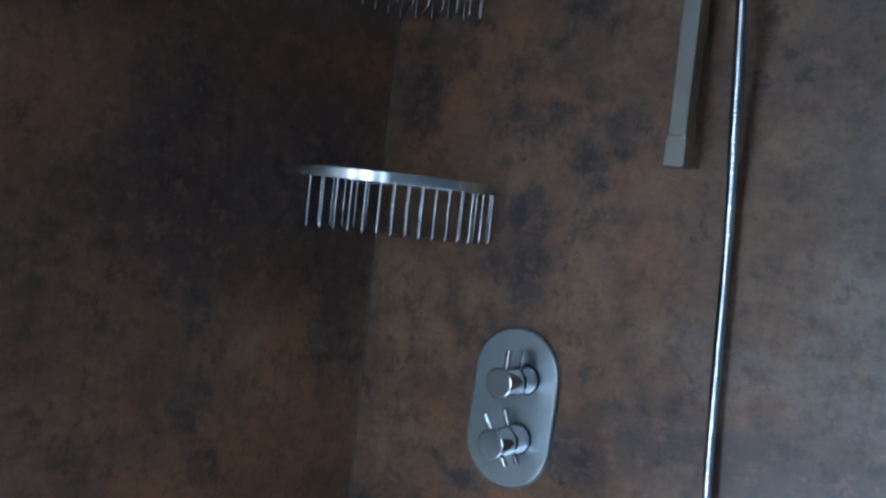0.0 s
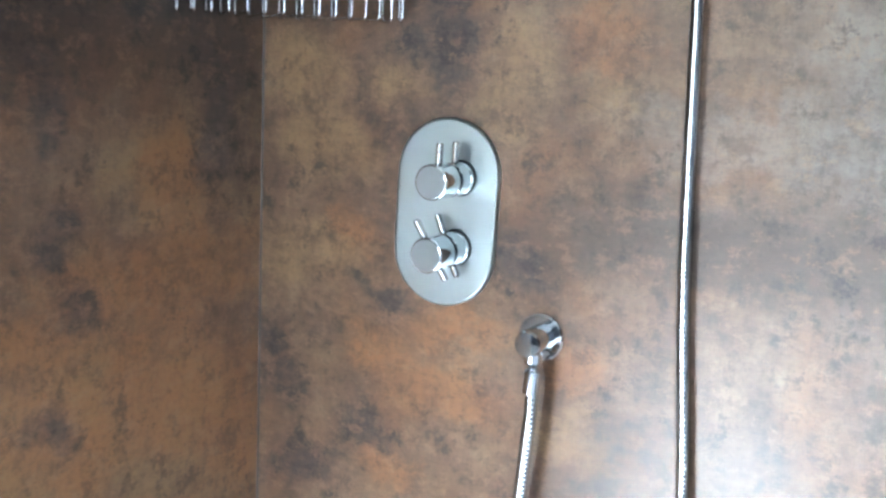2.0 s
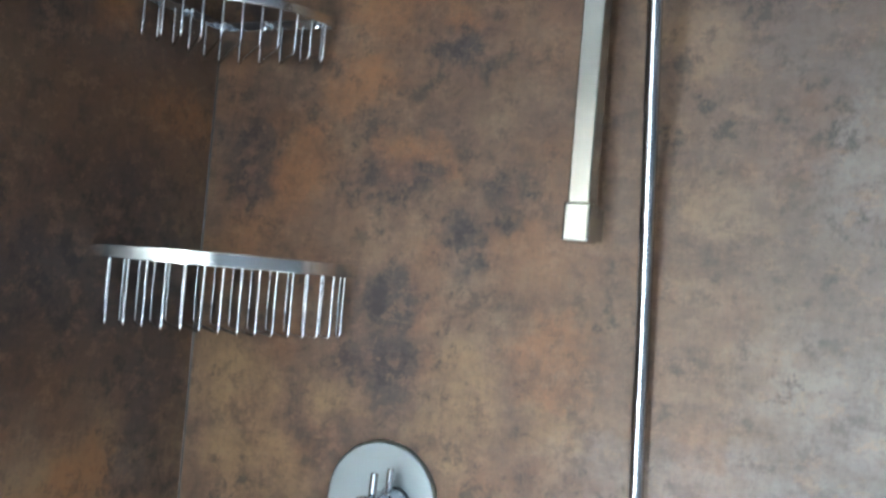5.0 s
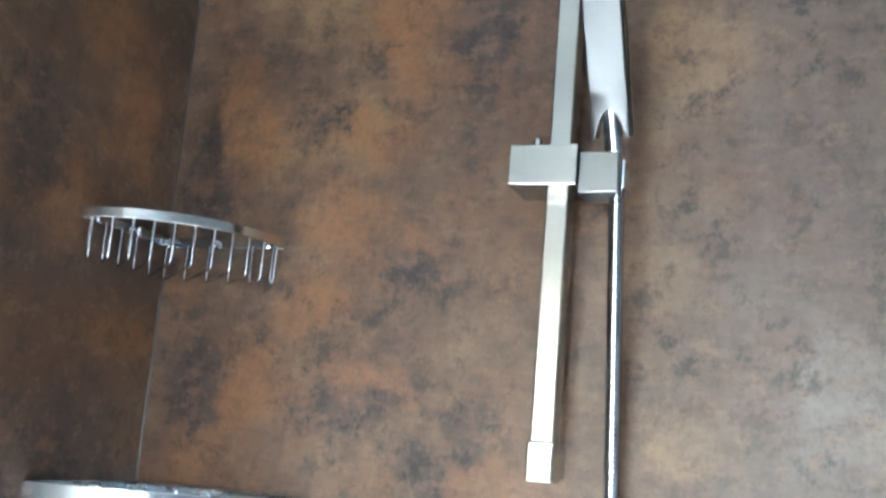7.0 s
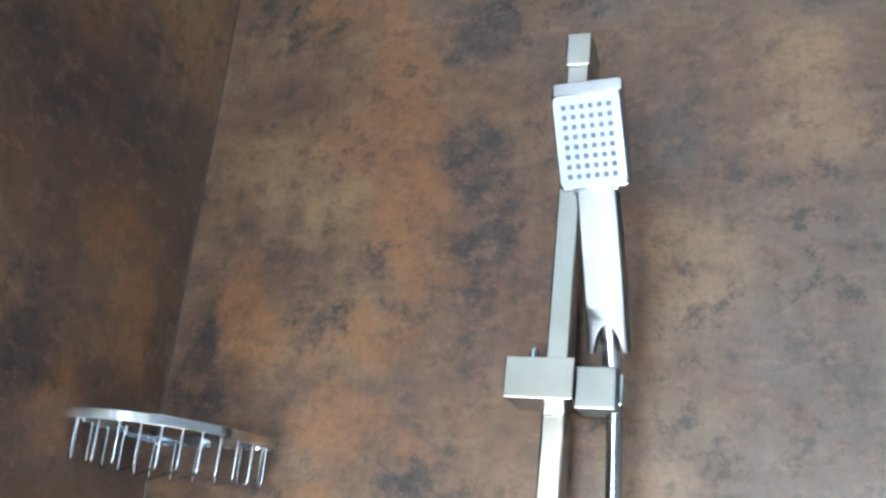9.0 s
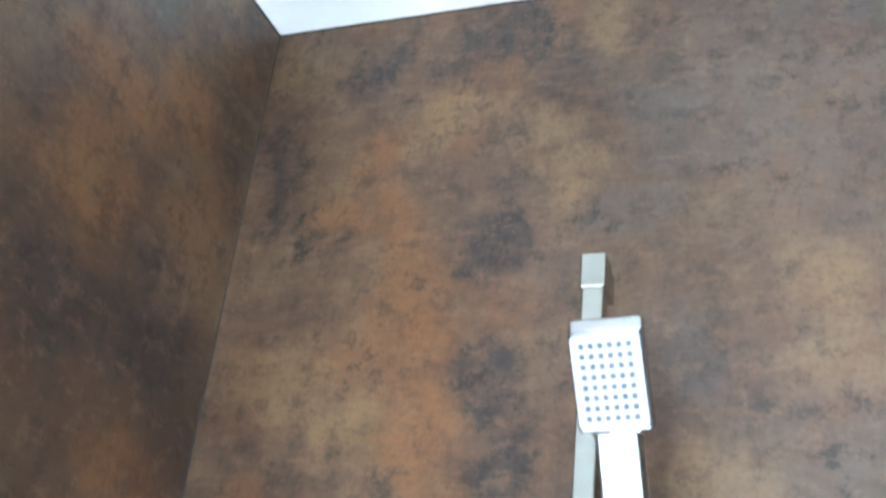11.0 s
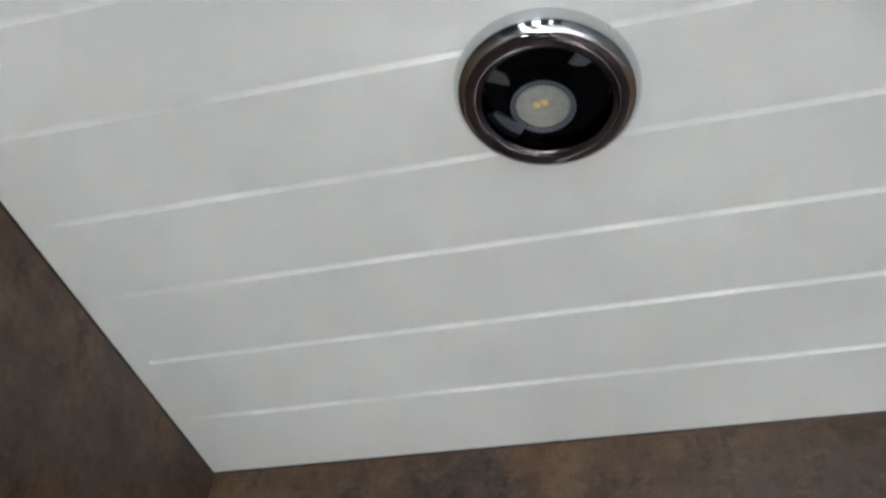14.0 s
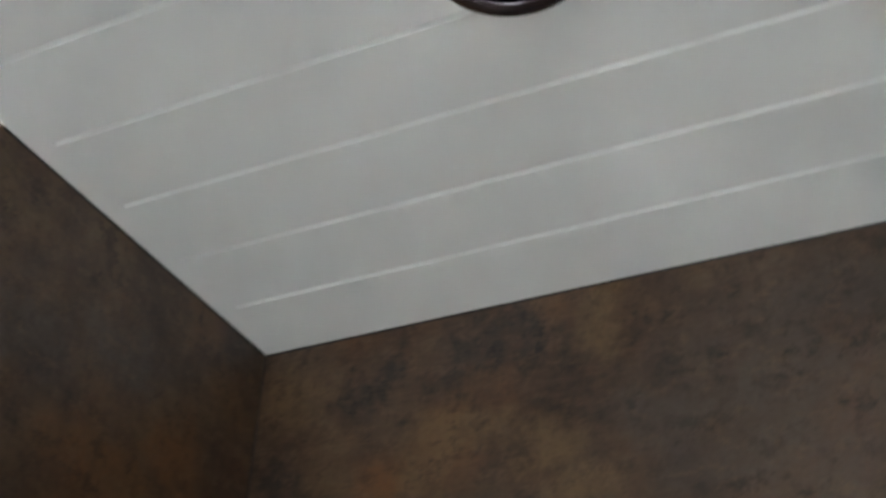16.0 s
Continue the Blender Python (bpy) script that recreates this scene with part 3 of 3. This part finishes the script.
hm = pose(0, 0, 0, 90, 0, 0) @ pose(0, 0, 0, 30, 0, 0) @ pose(0, 0, 0, 0, 0, 3)    # local x across, y along the head, z out of its face


def slab(w0, w1, y0, y1, z0, z1, bevel, m):
    """A flat body from y0 to y1, w0 wide at the start and w1 wide at the end."""
    bm = bmesh.new()
    v = [bm.verts.new((s * w, y, z)) for y, w in ((y0, w0 / 2), (y1, w1 / 2)) for z in (z0, z1) for s in (-1, 1)]
    for q in ((0, 1, 3, 2), (4, 6, 7, 5), (0, 4, 5, 1), (2, 3, 7, 6), (0, 2, 6, 4), (1, 5, 7, 3)):
        bm.faces.new([v[k] for k in q])
    bmesh.ops.recalc_face_normals(bm, faces=bm.faces)
    bmesh.ops.bevel(bm, geom=list(bm.edges), offset=bevel, segments=3, affect="EDGES", profile=0.6)
    bmesh.ops.transform(bm, matrix=m, verts=bm.verts)
    return bm


across = Matrix(((0, 0, 1, 0.0288), (1, 0, 0, 0), (0, 1, 0, 0), (0, 0, 0, 1)))
side = [(-0.003, -0.015), (-0.003, -0.0004), (0.0745, -0.0004), (0.0835, -0.0080), (0.0835, -0.0165)]
bm = extrude(side, 0.0576, hm @ across)
bmesh.ops.bevel(bm, geom=list(bm.edges), offset=0.0034, segments=3, affect="EDGES", profile=0.5)
head = part("head", bm, M_HEAD, hand_shower, smooth=40)
rim = []
for cx, cy, start in ((0.0222, 0.0690, 0), (-0.0222, 0.0690, 90), (-0.0222, 0.0045, 180), (0.0222, 0.0045, 270)):
    for k in range(6):
        w = radians(start + 18 * k)
        rim.append((cx + 0.0045 * math.cos(w), cy + 0.0045 * math.sin(w)))
part("face", extrude(rim, 0.005, hm @ pose(0, 0, 0.0012), 0.0009), M_WHITE_PLASTIC, head, "white nozzle plate")
nozzle = finish("nozzle", box(-0.0019, 0.0019, -0.0020, 0.0020, 0.0, 0.0016, 0.0005, 1), M_GREY_RUBBER)
for i in range(6):
    for j in range(8):
        ob = part("nozzle", nozzle, M_GREY_RUBBER, head)
        ob.matrix_local = hm @ pose((i - 2.5) * 0.0073, 0.0090 + j * 0.0079, 0.0010)
# the handle, its lower end cut to an arch round the hose nut
hl = pose(0.001, 0.001, -0.003, 90, 0, 0) @ pose(0, 0, 0, 23, 0, 0) @ pose(0, 0, 0, 0, 0, 3)
out = [(-0.0165, 0.0), (-0.0165, -0.062), (-0.0160, -0.131)]
for k in range(13):
    a = math.pi * k / 12
    out.append((-0.0124 * math.cos(a), -0.131 + 0.023 * math.sin(a) ** 1.5))
out += [(0.0160, -0.131), (0.0165, -0.062), (0.0165, 0.0)]
bm = extrude(out, 0.016)
sides = [e for e in bm.edges if all(v.co.z > -0.001 and abs(v.co.x) > 0.0155 for v in e.verts) and e.verts[0].co.x * e.verts[1].co.x > 0]
bmesh.ops.bevel(bm, geom=sides, offset=0.0018, segments=2, affect="EDGES", profile=0.5)
for cut in (-0.058, -0.064, -0.074, -0.086, -0.098):
    bmesh.ops.bisect_plane(bm, geom=bm.verts[:] + bm.edges[:] + bm.faces[:], plane_co=(0, cut, 0), plane_no=(0, 1, 0))
bmesh.ops.triangulate(bm, faces=bm.faces[:])
for v in bm.verts:                       # a slight bend half way down
    d = max(0.0, -0.058 - v.co.y)
    v.co.z += 0.02 * d + 0.10 * d * d
bmesh.ops.transform(bm, matrix=hl, verts=bm.verts)
part("handle", bm, M_SOFT, hand_shower, "flat chrome handle")
part("neck", slab(0.034, 0.044, -0.004, 0.008, -0.016, -0.002, 0.003, pose(0.0, 0.0005, -0.004, 90, 0, 0) @ pose(0, 0, 0, 26, 0, 0)), M_CHROME, hand_shower)
part("hose_nut", rod(hl @ Vector((0, -0.090, -0.0128)), hl @ Vector((0, -0.152, -0.0120)), 0.0082, 24), M_HEAD, hand_shower)

# ---- hose ----
hose = thing("shower_hose", "ribbed chrome shower hose looping from the outlet to the holder", "shower hose", (0, 0, 0))
course = glide([(0.351, -0.033, 0.815), (0.3505, -0.034, 0.770), (0.345, -0.034, 0.690), (0.338, -0.036, 0.560), (0.360, -0.040, 0.450), (0.420, -0.040, 0.405),
                (0.480, -0.030, 0.455), (0.501, -0.018, 0.580), (0.4965, -0.012, 0.733), (0.482, -0.011, 0.920), (0.4735, -0.013, 1.170), (0.4725, -0.036, 1.330), (0.4718, -0.053, 1.440), (0.4715, -0.060, 1.489)], 14)
PITCH = 0.0046
ring = even(course, PITCH / 4)
part("tube", sweep(ring, lambda k: circle(0.0064 + (0.0, 0.0003, 0.0004, 0.0003)[k % 4], 14)), M_HOSE, hose, smooth=60)
part("ferrule", rod((0.351, -0.033, 0.822), (0.3492, -0.034, 0.792), 0.0086, 20), M_CHROME, hose)

# ---- extractor fan with lamp ----
fan = thing("extractor_fan_light", "round chrome ceiling fan grille with a lamp in the middle", "extractor fan", (0.4885, -0.4625, H))
down = pose(0, 0, 0, 180, 0, 0)
bezel = part("bezel", lathe([(0.0692, 0.0), (0.0695, 0.003), (0.0688, 0.0085), (0.0668, 0.0132), (0.0636, 0.0164), (0.0610, 0.0177), (0.0598, 0.0176)], 64, down), M_CHROME, fan, "chrome outer rim", smooth=40)
# same chrome as the rim; its dark reflection is put into the colour
part("inner_ring", lathe([(0.0604, 0.0178), (0.0598, 0.0184), (0.0500, 0.0190), (0.0478, 0.0180), (0.0466, 0.0150), (0.0462, 0.010), (0.0462, 0.001)], 64, down), M_DARK_REFLECTION, bezel, "chrome inner ring with a dark reflection in its colour", smooth=40)
# flat black disc stands in for the shade of the deep opening
part("shade_disc", lathe([(0.0461, 0.004), (0.0458, 0.0010), (0.0, 0.0006)], 48, down), M_OPENING_SHADE, fan)
for start, end, reach in ((28, 46, 0.030), (140, 156, 0.028), (196, 232, 0.036)):
    edge = []                            # a blade that narrows along its sweep
    for k in range(9):
        w = radians(start + (end - start) * k / 8)
        edge.append((0.0458 * math.cos(w), 0.0458 * math.sin(w)))
    for k in range(8, -1, -1):
        w, q = radians(start + (end - start) * k / 8), reach + 0.006 * (1 - k / 8) ** 2
        edge.append((q * math.cos(w), q * math.sin(w)))
    part("strut", extrude(edge, 0.003, down @ pose(0, 0, 0.0065), 0.0006), M_STRUT, fan)
# body blackened so that its side sinks into the opening's shade
bulb = part("bulb", lathe([(0.0, 0.0), (0.0215, 0.0012), (0.0240, 0.012), (0.0245, 0.0215), (0.0238, 0.0232), (0.0226, 0.0236), (0.0200, 0.0225)], 40, down), M_OPENING_SHADE, fan, "lamp body coloured black like the shaded opening")
part("lens", lathe([(0.0201, 0.0222), (0.0185, 0.0240), (0.0130, 0.0252), (0.0, 0.0256)], 40, down), M_LENS, bulb, "clear lamp lens")
tooth = finish("tooth", box(-0.0005, 0.0005, -0.0011, 0.0011, 0.0, 0.0006), M_BLACK)
for k in range(40):
    ob = part("tooth", tooth, M_BLACK, bulb)
    ob.matrix_local = down @ pose(0, 0, 0, 0, 0, k * 9) @ pose(0, 0.0217, 0.0234)
bulb.location = (-0.0025, 0.0, 0.0)
part("rim", lathe([(0.0240, 0.0232), (0.0236, 0.0240), (0.0205, 0.0240), (0.0200, 0.0232)], 40, down), M_GREY_RUBBER, bulb, "grey toothed rim")
led = finish("led", box(-0.0024, 0.0024, -0.0026, 0.0026, 0.0, 0.0006), M_LED)
for x, y in ((-0.0035, 0.0045), (0.0022, 0.0055), (0.0, 0.001)):
    ob = part("led", led, M_LED, bulb)
    ob.matrix_local = down @ pose(x, y, 0.0249)
